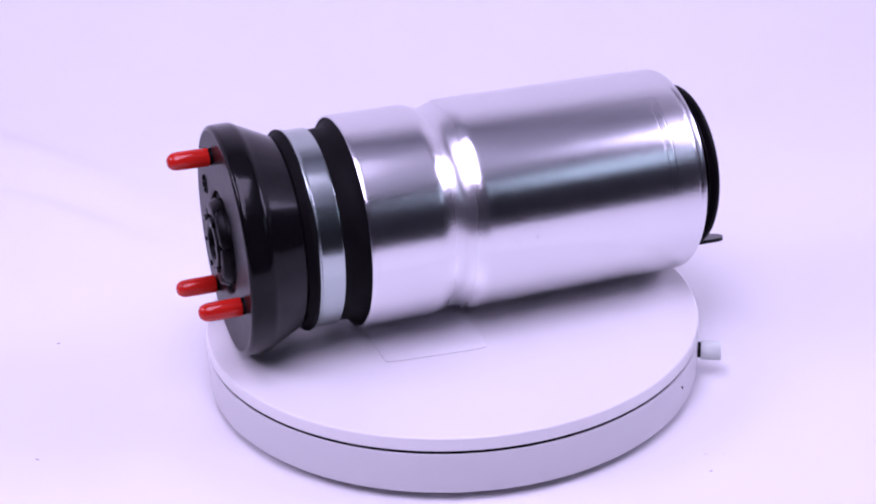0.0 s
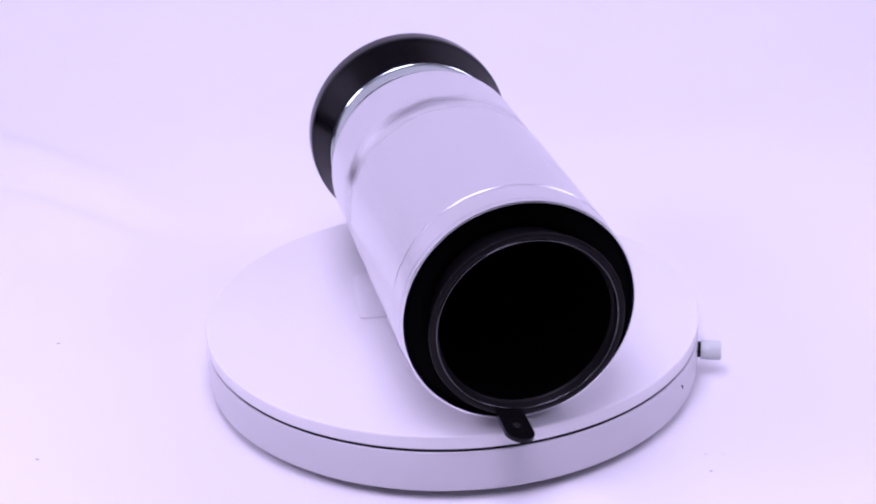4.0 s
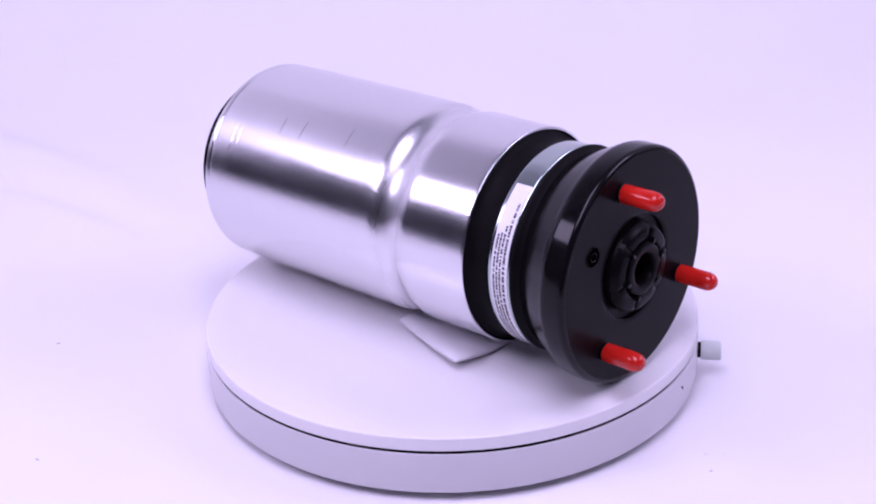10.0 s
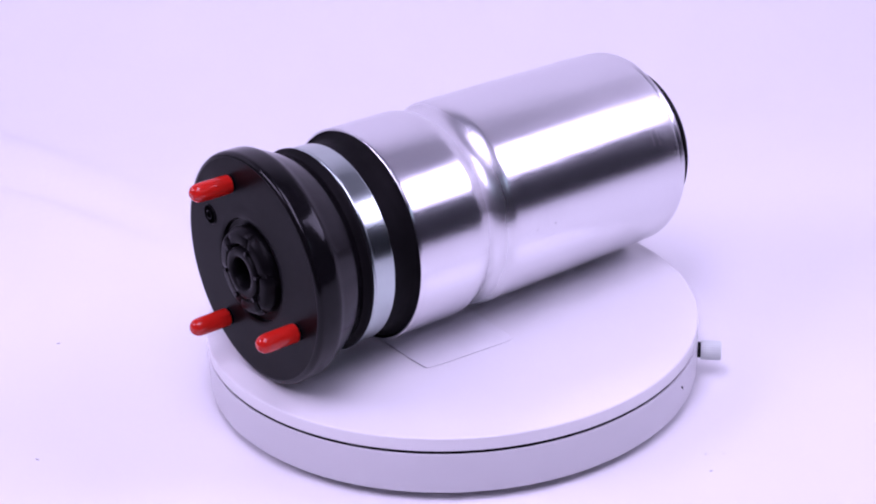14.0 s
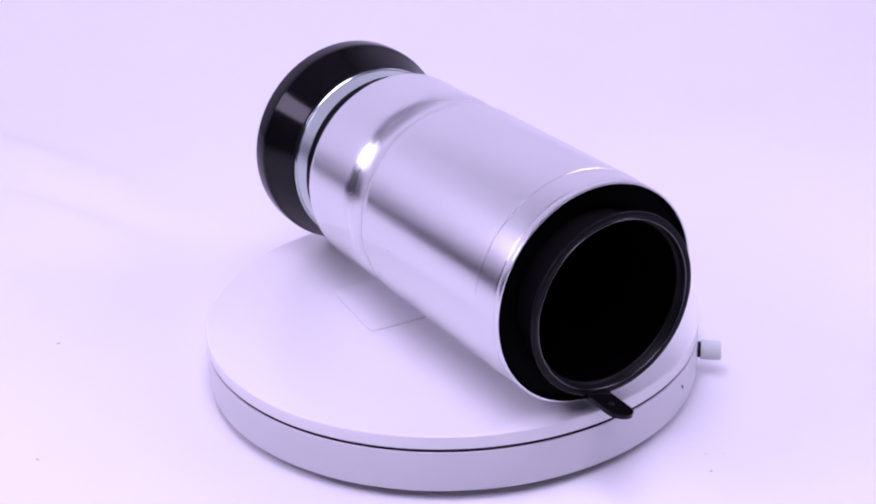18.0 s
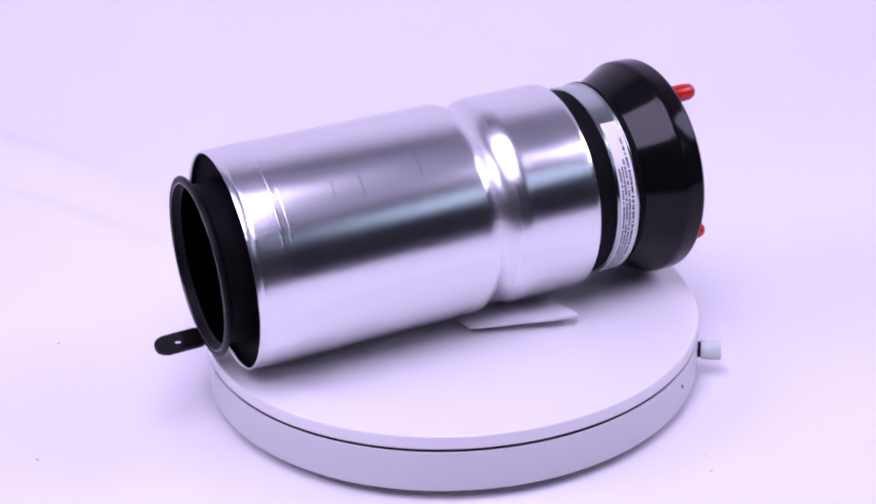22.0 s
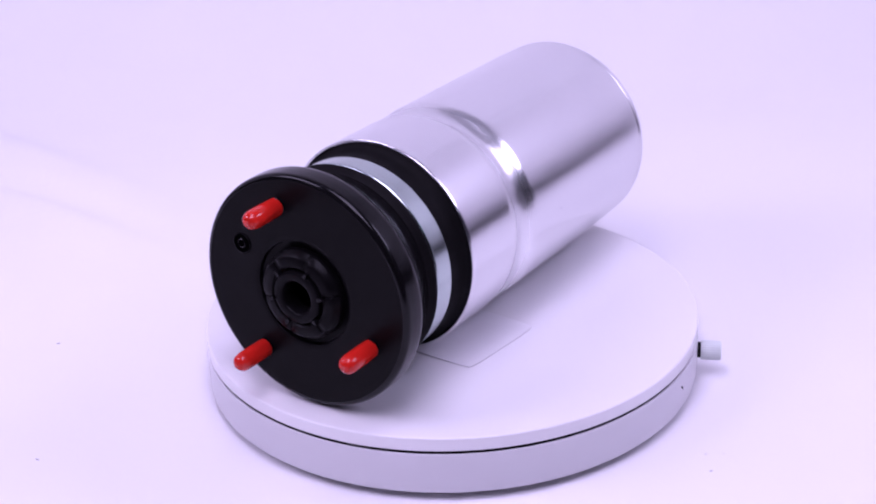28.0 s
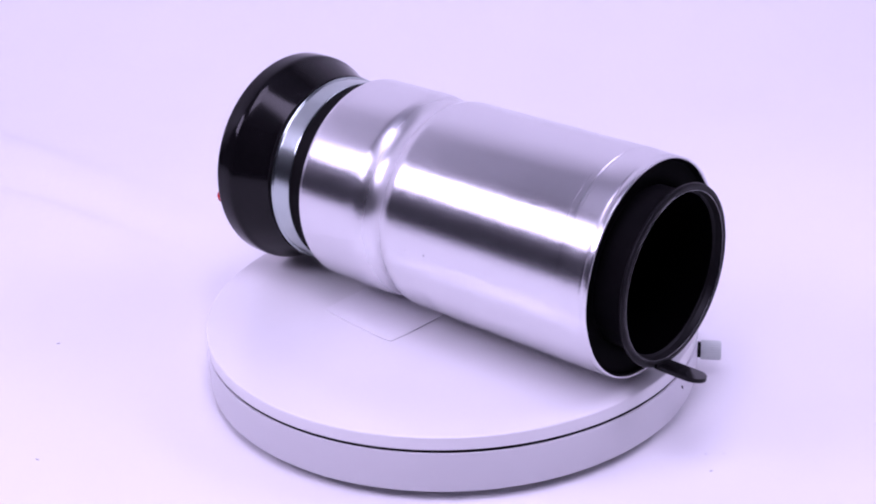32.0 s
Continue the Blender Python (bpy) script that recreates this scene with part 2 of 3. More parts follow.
def build_turntable():
    t = empty("photo_turntable", pose(0, 0, TABLE_Z))
    lift = -TABLE_Z
    base = [(0.0, lift), *arc(0.1485, lift + 0.0015, 0.0015, -90, 0), *arc(0.1494, lift + 0.0240, 0.0006, 0, 90), (0.1488, lift + 0.0245), (0.1484, lift + 0.0240), (0.1482, lift + 0.0160), (0.0, lift + 0.0160)]
    part("base", lathe(base, 192, closed=False), PLASTIC, t, "glossy white plastic base")
    # black disc added inside the seam, so its shade is in the colour
    part("gap_shade", lathe([(0.0, lift + 0.0165), (0.1470, lift + 0.0165), (0.1470, lift + 0.0270), (0.0, lift + 0.0270)], 128, closed=False), DARK, t, "dark disc as the shade in the gap under the platter")
    part("foot_ring", lathe([(0.0, 0.0004), (0.1390, 0.0004), (0.1402, 0.0012), (0.1406, lift + 0.0003), (0.0, lift + 0.0003)], 128, False), DARK, t, "black rubber foot ring")
    platter = [(0.0, 0.0266), *arc(0.1494, 0.0272, 0.0006, -90, 0, 3), (0.1500, 0.0278), (0.1500, 0.0285), (0.1499, 0.0325), (0.1498, 0.0334), *arc(0.1489, 0.0336, 0.0009, 5, 90, 5), (0.1484, TOP), (0.1470, TOP), (0.140, TOP), (0.0, TOP)]
    plate = part("platter", lathe([(r, z + lift) for r, z in platter], 192, closed=False), PLATTER, t, "round white rotating platter")
    # speed knob on its shaft at the side of the base
    out = pose(0, 0, lift + 0.0122, 0, 0, -9.5) @ pose(0, 0, 0, 0, 90, 0)
    part("knob_shaft", lathe([(0.0, 0.1490), (0.0048, 0.1490), (0.0048, 0.1522), (0.0, 0.1522)], 32, False, m=out), DARK, t, "dark shaft")
    bm = bmesh.new()
    ribs = 26
    outline = []
    for i in range(ribs * 4):
        a = 2 * math.pi * i / (ribs * 4)
        outline.append(0.0060 - (0.00018 if i % 4 in (2, 3) else 0.0))
    rings = []
    for z, k in ((0.1520, 0.95), (0.1524, 1.0), (0.1632, 0.98), (0.1640, 0.9), (0.1642, 0.8)):
        rings.append([bm.verts.new(out @ Vector((k * r * math.cos(2 * math.pi * i / len(outline)), k * r * math.sin(2 * math.pi * i / len(outline)), z))) for i, r in enumerate(outline)])
    for a, b in zip(rings, rings[1:]):
        for i in range(len(outline)):
            j = (i + 1) % len(outline)
            bm.faces.new((a[i], a[j], b[j], b[i]))
    bm.faces.new(rings[0][::-1])
    bm.faces.new(rings[-1])
    part("knob", bm, KNOB, t, "ribbed grey plastic speed knob")
    # small slot in the side of the base
    side = pose(0, 0, lift + 0.0147, 0, 0, -29.0) @ pose(0.1494, 0, 0, 0, 90, 0)
    part("slot", prism([(-0.0018, -0.0005), (0.0018, -0.0005), (0.0018, 0.0005), (-0.0018, 0.0005)], 0, 0.0009, m=side @ pose(0, 0, 0, 0, 0, 40)), DARK, t, "small dark slot")
    tagged(t, "round white plastic motorised turntable with a grey knob", "turntable")
    return t, plate


# ---------------------------------------------------------------- the air spring
AXIS_O = Vector((0.0, 0.00404, 0.1013))
AXIS_D = Vector((0.94101, 0.33814, -0.01264)).normalized()


def axis_frame():
    """Local z runs along the spring to its open end, local x points down."""
    z = AXIS_D
    y = Vector((0, 0, 1)).cross(z).normalized()
    x = y.cross(z)
    return Matrix(((x.x, y.x, z.x, AXIS_O.x), (x.y, y.y, z.y, AXIS_O.y), (x.z, y.z, z.z, AXIS_O.z), (0, 0, 0, 1)))


def polar(r, ang, s):
    """A point at an angle round the axis: 0 is level on the far side at the start, 90 is down."""
    return Vector((r * math.sin(radians(ang)), r * math.cos(radians(ang)), s))


def wide(profile, k, ds=0.0006):
    """A profile with its radii scaled and shifted along the axis."""
    return [(r * k, z + ds) for r, z in profile]


def smoothstep(a, b, x):
    k = min(1, max(0, (x - a) / (b - a)))
    return k * k * (3 - 2 * k)


def can_radius(s):
    """Outer radius of the aluminium sleeve along the axis."""
    r = 0.0628 + 0.0004 * smoothstep(-0.014, 0.004, s)
    off = s + 0.0105
    reach = 0.0135 if off > 0 else 0.0145
    if abs(off) < reach:
        r -= 0.0032 * math.cos(math.pi / 2 * off / reach) ** 2
    if s > 0.1200:
        r -= 0.00014
    for g in (0.1167, 0.1216):
        r -= 0.00005 * math.exp(-((s - g) / 0.0003) ** 2)
    return r


def build_spring():
    t = empty("air_spring", pose(0, 0, TOP))
    base = Matrix.Translation((0, 0, -TOP)) @ axis_frame()

    def put(name, bm, material, label="", parent=None, smooth=40):
        ob = part(name, bm, material, parent or t, label, smooth)
        if parent is None:
            ob.matrix_basis = base
        return ob

    # aluminium sleeve with a rolled waist
    s_list = [-0.0672 + 0.0020 * i for i in range(18)] + [-0.032 + 0.0008 * i for i in range(56)]
    s_list += [0.0128 + 0.004 * i for i in range(26)] + [0.1150 + 0.000125 * i for i in range(64)]
    s_list = sorted(set(round(s, 5) for s in s_list if s < 0.1226))
    outer = [(can_radius(-0.0676) - 0.0012, -0.0676), (can_radius(-0.0676) - 0.0005, -0.0676), (can_radius(-0.0676) - 0.0001, -0.0674)] + [(can_radius(s), s) for s in s_list]
    part_a = outer + [(0.0590, s_list[-1]), (0.0570, 0.02), (0.0560, -0.0115), (0.0580, -0.03), (can_radius(-0.0676) - 0.0016, -0.0668)]
    put("sleeve", lathe(part_a, 192), ALU, "spun aluminium sleeve with a rolled waist")
    z0 = s_list[-1]
    collar = [(0.0612, z0), (0.06303, z0), (0.06303, z0 + 0.0006), (0.06270, 0.1346), (0.06268, 0.1356), (0.06255, 0.1360), (0.06255, 0.1363), (0.0627, 0.1366), (0.0626, 0.1394), (0.0625, 0.1401), (0.0622, 0.1402), (0.0616, 0.1402), (0.0612, 0.1398), (0.0611, 0.1390), (0.0608, 0.128), (0.0598, z0)]
    put("turned_collar", lathe(collar, 192), ALU_END, "bright turned end of the sleeve")

    for s, ang, size in ((0.0169, 179.4, 0.0003), (0.0308, 179.8, 0.0004)):
        nick = lathe([(0.0, 0.0), (size, 0.00003), (0.0, 0.00006)], 10, False)
        m = Matrix.Translation(polar(can_radius(s), ang, s)) @ Vector((0, 0, 1)).rotation_difference(polar(1, ang, 0)).to_matrix().to_4x4()
        bmesh.ops.transform(nick, matrix=m, verts=nick.verts)
        put("nick", nick, DARK, "tiny dark nick")

    # rolled rubber bellows between the sleeve and the clamp
    neck = [(0.0520, -0.0560), (0.0584, -0.0620), (0.0584, -0.0672), (0.0560, -0.0690), (0.0546, -0.0710), (0.0542, -0.0750), (0.0540, -0.0795), (0.0545, -0.0822), (0.0520, -0.0830)]
    put("bellows_neck", lathe(wide(neck, 1.040), 160), RUBBER, "black rubber bellows neck")
    lip = [(0.0520, -0.0962), (0.0549, -0.0966), (0.0561, -0.0972), (0.0566, -0.0980), (0.0564, -0.0988), (0.0554, -0.0998), (0.0541, -0.1010), (0.0537, -0.1020), (0.0520, -0.1028)]
    put("bellows_lip", lathe(wide(lip, 1.040), 160), RUBBER, "thick black rubber lip")

    # crimped clamp band
    band = [(0.0530, -0.0821), (0.0551, -0.0821), (0.0554, -0.0823), (0.0555, -0.0827), (0.0555, -0.0831), (0.0555, -0.0880), (0.0555, -0.0944), (0.0555, -0.0948), (0.0557, -0.0953), (0.0562, -0.0956), (0.0564, -0.0960), (0.0562, -0.0965), (0.0556, -0.0969), (0.0530, -0.0970)]
    put("clamp_band", lathe(wide(band, 1.040), 192), ZINC, "bright zinc-plated steel clamp band")

    # paper label round part of the band, with three lines of small print
    def patch(r, a0, a1, s0, s1, thick=0.00012, n=40, bm=None):
        bm = bm or bmesh.new()
        grid = []
        for i in range(n + 1):
            a = a0 + (a1 - a0) * i / n
            grid.append([bm.verts.new(polar(q, a, s)) for q, s in ((r, s0), (r, s1), (r + thick, s1), (r + thick, s0))])
        for g, h in zip(grid, grid[1:]):
            for k in range(4):
                bm.faces.new((g[k], g[(k + 1) % 4], h[(k + 1) % 4], h[k]))
        bm.faces.new(grid[0])
        bm.faces.new(grid[-1][::-1])
        return bm

    # short scuffs across the sleeve and the start of the collar
    for s, start, stop, width in ((0.0866, -53, -43, 0.00035), (0.0700, -54.5, -42, 0.0004), (0.0345, -58, -46, 0.0003), (0.1190, -36, -30, 0.0003), (0.1172, -37, -33, 0.00025)):
        put("scuff", patch(can_radius(s) - 0.00003, start, stop, s + width / 2, s - width / 2, 0.00006, 10), SCUFF, "short dull scuff")

    sticker = put("label", patch(0.0579, -55, 60, -0.0837, -0.0944, n=60), LABEL, "narrow white paper label with small print")
    rng = random.Random(5)
    bm = bmesh.new()
    for s, start, stop, tall in ((-0.0856, -26, 51, 0.0012), (-0.0876, -27, 52, 0.0012), (-0.0896, -31, 53, 0.0012), (-0.0920, -44, 53, 0.0015)):
        a = start
        while a < stop:
            step = rng.uniform(0.5, 2.0)
            patch(0.05804, a, a + step, s - tall / 2, s + tall / 2, 0.00004, 2, bm)
            a += step + rng.choice((0.25, 0.3, 0.4, 1.1))
    patch(0.05804, 54.5, 57.5, -0.0912, -0.0926, 0.00004, 3, bm)
    put("print", bm, INK, "rows of small dark print", sticker)

    # flared top mount
    mount = [(0.0, -0.1050), (0.0520, -0.1050), (0.0530, -0.1022), (0.0541, -0.1024), (0.0546, -0.1034)]
    mount += [(0.0546 + 0.0089 * k / 8, -0.1034 - 0.0186 * k / 8) for k in range(1, 9)]
    mount += [(0.0640, -0.1228), (0.0645, -0.1238), (0.0648, -0.1250), (0.0649, -0.1262), (0.0649, -0.1310), (0.0648, -0.1330)]
    mount += [(0.0618 + 0.0030 * math.cos(radians(a)), -0.1346 - 0.0030 * math.sin(radians(a))) for a in (0, 15, 30, 45, 60, 75, 90)]
    put("top_mount", lathe(wide(mount, 1.028), 192, False), PAINT, "flared glossy black top mount")
    face = [(0.0618, -0.1376), (0.0320, -0.1375), (0.0296, -0.1375), (0.0289, -0.1372), (0.0284, -0.1350), (0.0240, -0.1340), (0.0150, -0.1340)]
    put("mount_face", lathe(wide(face, 1.028), 160, False), FACE, "flat satin black mount face with a recess")

    # hub: raised boss cut into lugs, ring and bore
    boss = [(0.0164, -0.1325), (0.0164, -0.1412), (0.0232, -0.1408), (0.0246, -0.1385), (0.0252, -0.1330)]
    put("hub_boss", lathe(boss, 96, False), FACE, "raised black boss")
    hub = [(0.0092, -0.1330), (0.0092, -0.1422), (0.0097, -0.1430), (0.0104, -0.1434), (0.0138, -0.1434), (0.0146, -0.1430), (0.0150, -0.1420), (0.0152, -0.1345)]
    put("hub", lathe(hub, 96, False), FACE, "black hub ring")
    put("bore", lathe([(0.0, -0.1250), (0.0088, -0.1250), (0.0092, -0.1260), (0.0092, -0.1335)], 64, False), HOLE_SHADE, "bore coloured black for its shade")
    for k in range(6):
        a0 = 60 * k + 14
        width = (57, 54, 57, 55, 53, 57)[k]
        bm = bmesh.new()
        n = 10
        grid = []
        for i in range(n + 1):
            a = a0 + width * i / n
            e = 0.0007 if i in (0, n) else 0.0
            g = 0.0003 if i in (0, n) else 0.0
            shape = ((0.0166, -0.1400), (0.0166, -0.1416 + e), (0.0172, -0.1422 + e), (0.0220 - g, -0.1422 + e), (0.0234 - g, -0.1414 + e), (0.0254, -0.1380))
            grid.append([bm.verts.new(polar(r, a, s)) for r, s in shape])
        for g, h in zip(grid, grid[1:]):
            for i in range(5):
                bm.faces.new((g[i], g[i + 1], h[i + 1], h[i]))
        bm.faces.new(grid[0])
        bm.faces.new(grid[-1][::-1])
        put("hub_lug", bm, FACE, "black cast lug")

    # claws of the retaining ring round the hub
    for k in range(6):
        bm = bmesh.new()
        turn = Matrix((polar(1, 60 * k + (12, 7, 16, 11, 3, 14)[k], 0), polar(1, 60 * k + (12, 7, 16, 11, 3, 14)[k] - 90, 0), Vector((0, 0, 1)))).transposed().to_4x4()
        outline = [(0.0149, -0.0010), (0.0176, -0.0008), (0.0180, -0.0004), (0.0180, 0.0004), (0.0176, 0.0008), (0.0149, 0.0010)]
        prism(outline, -0.1444, -0.1405, bm, turn)
        put("claw", bm, PAINT, "small black claw of the retaining ring")

    # air port: small, threaded, its recess shade a black disc, with a dark insert
    spot = Matrix.Translation(polar(0.0446, -27.5, 0.0006))
    port = [(0.0053, -0.1372), (0.0053, -0.13805), (0.0055, -0.1382), (0.0058, -0.1381), (0.0060, -0.1375)]
    put("air_port", lathe(port, 32, False, m=spot), FACE, "small threaded air port")
    put("port_shade", lathe([(0.0, -0.13795), (0.0054, -0.13795), (0.0054, -0.1380)], 32, False, m=spot), HOLE_SHADE, "black disc as the shade of the port hole")
    put("port_insert", lathe([(0.0020, -0.1378), (0.0020, -0.1384), (0.0023, -0.1387), (0.0027, -0.1384), (0.0028, -0.1378)], 24, False, m=spot), PAINT, "small black insert")

    # studs under red protective caps
    for ang, reach in ((-74.4, 0.0492), (54.0, 0.0487), (154.4, 0.0478)):
        at = Matrix.Translation(polar(reach, ang, 0))
        stud = put("stud", lathe([(0.0, -0.1370), (0.0050, -0.1370), (0.0050, -0.1378), (0.0046, -0.1381), (0.0043, -0.1382), (0.0043, -0.1410), (0.0, -0.1410)], 40, False, m=at), PAINT, "black threaded stud")
        tip = [(0.0, -0.1620), (0.0020, -0.16185), (0.0036, -0.1608), (0.0047, -0.1592), (0.0051, -0.1575), (0.0053, -0.1550), (0.00535, -0.1392), (0.0051, -0.1385), (0.0044, -0.1383), (0.0, -0.1383)]
        put("cap", lathe(tip, 48, False, m=at), RED, "red vinyl protective cap", stud)

    # open end: rolled rubber inside the sleeve, piston tube with a flared lip
    roll = [(0.0606, 0.1180), (0.06068, 0.1386), (0.0602, 0.1389), (0.0592, 0.1368), (0.0570, 0.1362), (0.0520, 0.1362), (0.0480, 0.1350), (0.0455, 0.1330), (0.0450, 0.1180)]
    put("bellows_roll", lathe(roll, 160, False), INNER, "black rolled rubber bellows")
    tube = [(0.0450, 0.1200), (0.0450, 0.1462), (0.0455, 0.1474), (0.0470, 0.1483), (0.0495, 0.1488), (0.0507, 0.1494), (0.0512, 0.1504), (0.0510, 0.1514), (0.0502, 0.1519), (0.0484, 0.1519), (0.0477, 0.1515), (0.0473, 0.1505), (0.0467, 0.1490), (0.0460, 0.1470)]
    put("piston_tube", lathe([(r * 1.008, z + (0.0034 if z > 0.13 else 0)) for r, z in tube], 160, False), TUBE, "black piston tube with a flared lip")

    bead = [(0.0477 + 0.0005 * math.cos(radians(a)), 0.1549 + 0.0005 * math.sin(radians(a))) for a in range(0, 360, 30)]
    put("lip_bead", lathe(bead, 160), GLOSS, "thin polished black edge of the lip")

    # bore walls painted near black in place of the shade inside
    put("piston_bore", lathe([(0.0465, 0.1506), (0.0451, 0.1496), (0.0447, 0.1480), (0.0446, 0.0600), (0.0440, 0.0590), (0.0, 0.0588)], 128, False), HOLE_SHADE, "deep piston bore coloured black for its shade")

    # tab with a hole
    bm = bmesh.new()
    half, s0, s1, hole = 0.0078, 0.1532, 0.1826, 0.1690
    rim = []
    for k in range(24):
        a = 2 * math.pi * (k + 0.5) / 24
        cx, cy = math.cos(a), math.sin(a)
        if cx > 0:
            rim.append((s1 - half + half * cx, half * cy))
        else:
            q = max(abs(cx), abs(cy))
            rim.append((hole + (hole - s0) * cx / q, half * cy / q))
    turn = Matrix((polar(1, 102.5, 0), polar(1, 12.5, 0), Vector((0, 0, 1)))).transposed().to_4x4()
    layers = []
    for rr in (0.0488, 0.0511):
        layers.append(([bm.verts.new(turn @ Vector((rr + 0.02 * max(0, u - s0), v, u))) for u, v in rim],
                       [bm.verts.new(turn @ Vector((rr + 0.02 * (hole - s0), 0.0023 * math.sin(2 * math.pi * (k + 0.5) / 24), hole + 0.0023 * math.cos(2 * math.pi * (k + 0.5) / 24)))) for k in range(24)]))
    for k in range(24):
        j = (k + 1) % 24
        (a, b), (c, d) = layers
        bm.faces.new((a[k], a[j], b[j], b[k]))
        bm.faces.new((c[k], d[k], d[j], c[j]))
        bm.faces.new((a[k], c[k], c[j], a[j]))
        bm.faces.new((b[k], b[j], d[j], d[k]))
    put("tab", bm, PAINT, "black locating tab with a small hole")

    tagged(t, "aluminium-sleeved black air suspension spring with red stud caps", "air spring")
    return t


# ---------------------------------------------------------------- foam pad
def build_pad():
    """A thin white foam sheet under the spring; one side curls up."""
    t = empty("foam_pad", pose(0, 0, TOP))
    a, b, c, d = Vector((-0.0390, -0.0682)), Vector((0.0210, -0.0540)), Vector((-0.0060, 0.0405)), Vector((-0.0735, 0.0395))
    bm = bmesh.new()
    nu, nv = 30, 50
    top, low = [], []
    for j in range(nv + 1):
        rt, rl = [], []
        for i in range(nu + 1):
            u, v = i / nu, j / nv
            # rounded corners
            cu, cv = (u - 0.5) * 2, (v - 0.5) * 2
            k = 1 - 0.03 * (abs(cu) ** 8) * (abs(cv) ** 8)
            u2, v2 = 0.5 + cu * k / 2, 0.5 + cv * k / 2
            p = (a.lerp(b, u2)).lerp(d.lerp(c, u2), v2)
            lift = 0.0062 * smoothstep(0.66, 1.0, v) * (1 - 0.35 * u)
            lift += 0.0003 * smoothstep(0.5, 0.8, v) * noise.noise(Vector((p.x * 90, p.y * 90, 0)))
            edge = min(1.0, 9 * min(u, 1 - u, v, 1 - v) + 0.5)
            rt.append(bm.verts.new((p.x, p.y, max(lift, 0.0) + 0.0001 + (0.0012 + 0.0016 * smoothstep(0.3, 0.7, v)) * edge)))
            rl.append(bm.verts.new((p.x, p.y, max(lift, 0.0) + 0.0001)))
        top.append(rt)
        low.append(rl)
    for j in range(nv):
        for i in range(nu):
            bm.faces.new((top[j][i], top[j][i + 1], top[j + 1][i + 1], top[j + 1][i]))
            bm.faces.new((low[j][i], low[j + 1][i], low[j + 1][i + 1], low[j][i + 1]))
    for j in range(nv):
        bm.faces.new((low[j][0], top[j][0], top[j + 1][0], low[j + 1][0]))
        bm.faces.new((low[j][nu], low[j + 1][nu], top[j + 1][nu], top[j][nu]))
    for i in range(nu):
        bm.faces.new((low[0][i], low[0][i + 1], top[0][i + 1], top[0][i]))
        bm.faces.new((low[nv][i], top[nv][i], top[nv][i + 1], low[nv][i + 1]))
    part("sheet", bm, FOAM, t)
    return tagged(t, "thin white foam pad curled under the spring", "foam pad")


def build_lint():
    rng = random.Random(3)
    first = None
    for x, y, size in ((-0.239, -0.095, 0.0009), (-0.258, 0.044, 0.0009), (0.139, -0.129, 0.0007), (0.139, -0.112, 0.0005), (0.149, -0.112, 0.0004)):
        bm = bmesh.new()
        bmesh.ops.create_icosphere(bm, subdivisions=1, radius=size)
        for v in bm.verts:
            v.co = Vector((v.co.x * 1.5, v.co.y * 0.7, v.co.z * 0.4)) * rng.uniform(0.7, 1.2)
        ob = part("lint_speck", bm, SPECK, None)
        ob.matrix_world = pose(x, y, TABLE_Z + size * 0.3 + fold(x, y), 0, 0, rng.uniform(0, 180))
        tagged(ob, "tiny dark speck of lint on the white cloth", "lint", "specks on the cloth")


def build_gnat():
    """A gnat of two millimetres that rests on the hung cloth and crosses the air once."""
    t = empty("gnat", pose(0.05, 0.797, 0.45))
    for name, x, z, r, grow in (("abdomen", -0.0006, 0.0, 0.00045, 1.7), ("thorax", 0.0002, 0.0002, 0.00045, 1.1), ("head", 0.0008, 0.0001, 0.0003, 1.0)):
        bm = bmesh.new()
        bmesh.ops.create_icosphere(bm, subdivisions=2, radius=r)
        for v in bm.verts:
            v.co = Vector((v.co.x * grow + x, v.co.y, v.co.z + z))
        part(name, bm, CHITIN, t)
    for side in (-1, 1):
        rim = [(-0.0002 - 0.0009 * (1 - math.cos(a)), side * (0.0005 + 0.0005 * (1 - math.cos(a)) + 0.0004 * math.sin(a))) for a in (math.pi * k / 6 for k in range(12))]
        part("wing", prism(rim[::side], 0.0004, 0.00044), WING, t)
    return tagged(t, "tiny dark gnat flying before the white cloth", "insect")


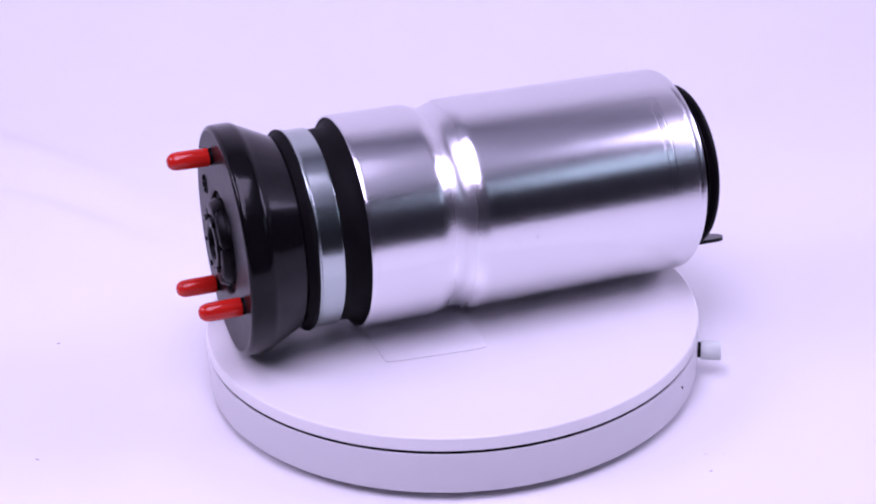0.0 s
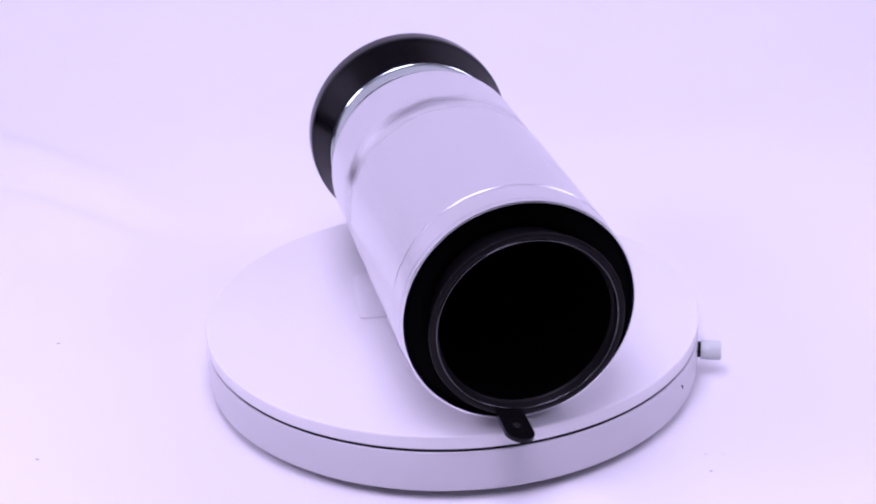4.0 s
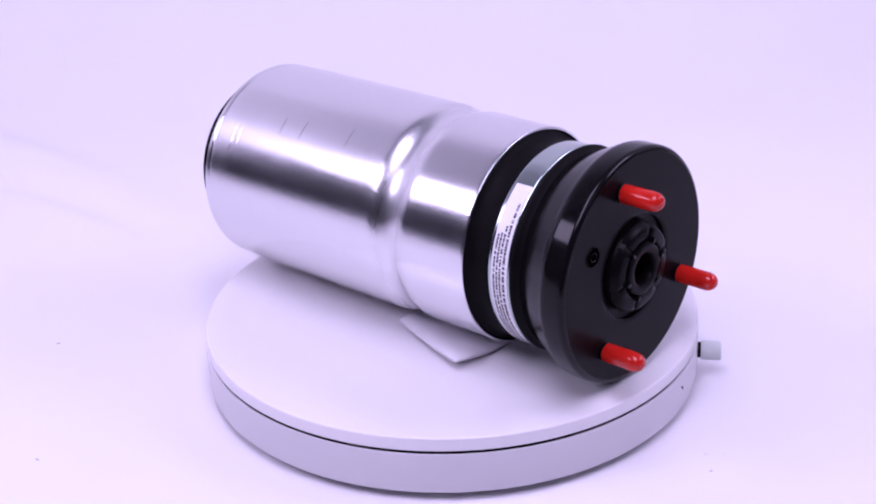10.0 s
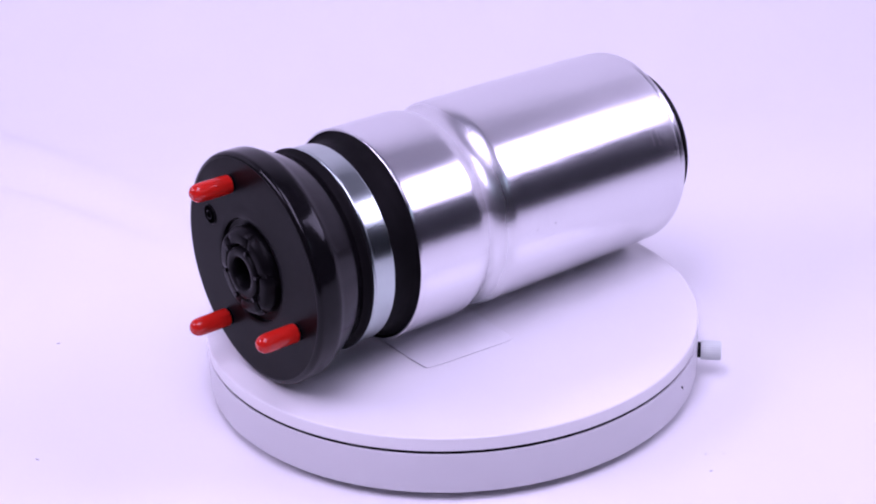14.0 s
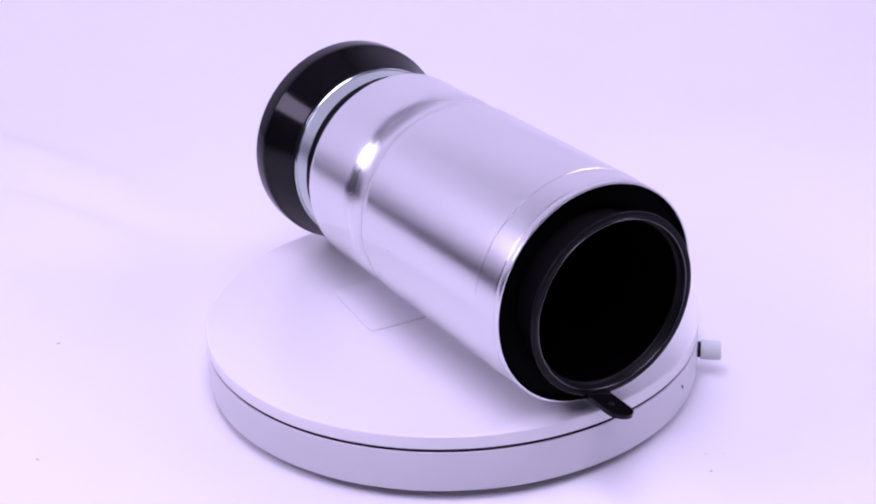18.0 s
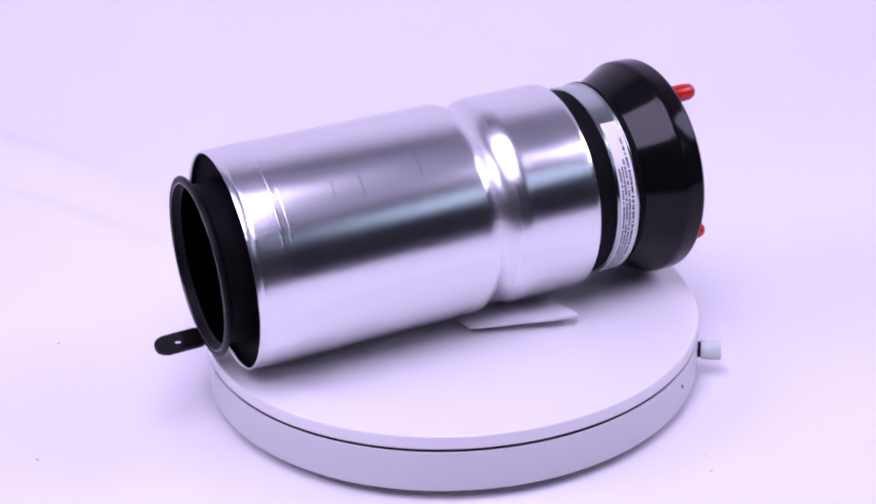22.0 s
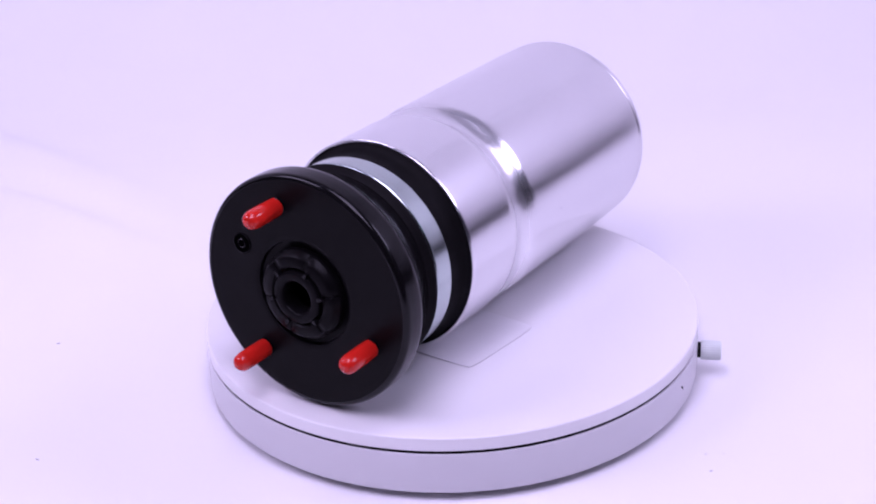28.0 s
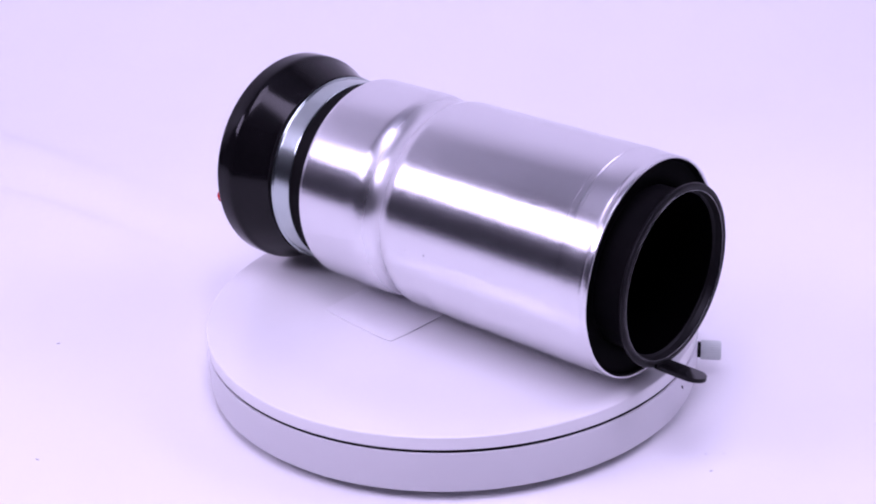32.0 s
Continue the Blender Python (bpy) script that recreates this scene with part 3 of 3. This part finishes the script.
build_room()
build_backdrop()
build_table()
turntable, platter = build_turntable()
spring = build_spring()
pad = build_pad()
build_lint()
gnat = build_gnat()


def turned(t):
    """Degrees that the platter has turned: clockwise from above, with a slight unevenness of its drive."""
    p = radians(-24.45 * t)
    slip = 0.95 * math.exp(-((t - 11.3) / 1.1) ** 2) + 1.5 * math.exp(-((t - 26.2) / 1.5) ** 2)
    return -24.4139 * t - 1.05 * (math.cos(p) - 1) + 1.13 * math.sin(p) - 0.41 * (math.cos(2 * p) - 1) - 0.44 * math.sin(2 * p) - slip


def rocked(t):
    """The turntable dips towards the lens by a fraction of a degree while the heavy top mount passes in front."""
    p = t % 14.75
    dip = 1 - smoothstep(1.2, 3.6, p) + smoothstep(8.8, 9.5, p)
    return pose(0, 0, TABLE_Z, 0.42 * dip, 0, 0)


def motions():
    """The platter turns and carries the spring and its pad; all of it rocks a little on the cloth; a gnat flies past."""
    steps = [0.1 * k for k in range(321)]
    walk(turntable, [(t, rocked(t)) for t in steps])
    walk(platter, [(t, pose(0, 0, 0, 0, 0, turned(t))) for t in steps])
    walk(spring, [(t, rocked(t) @ pose(0, 0, TOP - TABLE_Z, 0, 0, turned(t))) for t in steps])
    walk(pad, [(t, rocked(t) @ pose(0, 0, TOP - TABLE_Z, 0, 0, turned(t))) for t in steps])
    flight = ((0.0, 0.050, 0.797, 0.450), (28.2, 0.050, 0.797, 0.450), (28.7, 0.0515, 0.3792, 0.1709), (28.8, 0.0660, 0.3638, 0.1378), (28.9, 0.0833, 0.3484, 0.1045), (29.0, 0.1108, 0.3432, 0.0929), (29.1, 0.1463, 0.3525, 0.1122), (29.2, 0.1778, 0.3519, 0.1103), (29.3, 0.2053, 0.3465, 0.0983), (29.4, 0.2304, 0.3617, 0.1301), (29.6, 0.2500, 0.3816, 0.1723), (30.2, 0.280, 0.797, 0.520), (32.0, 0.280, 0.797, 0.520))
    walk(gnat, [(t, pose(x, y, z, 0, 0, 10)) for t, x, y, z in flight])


motions()
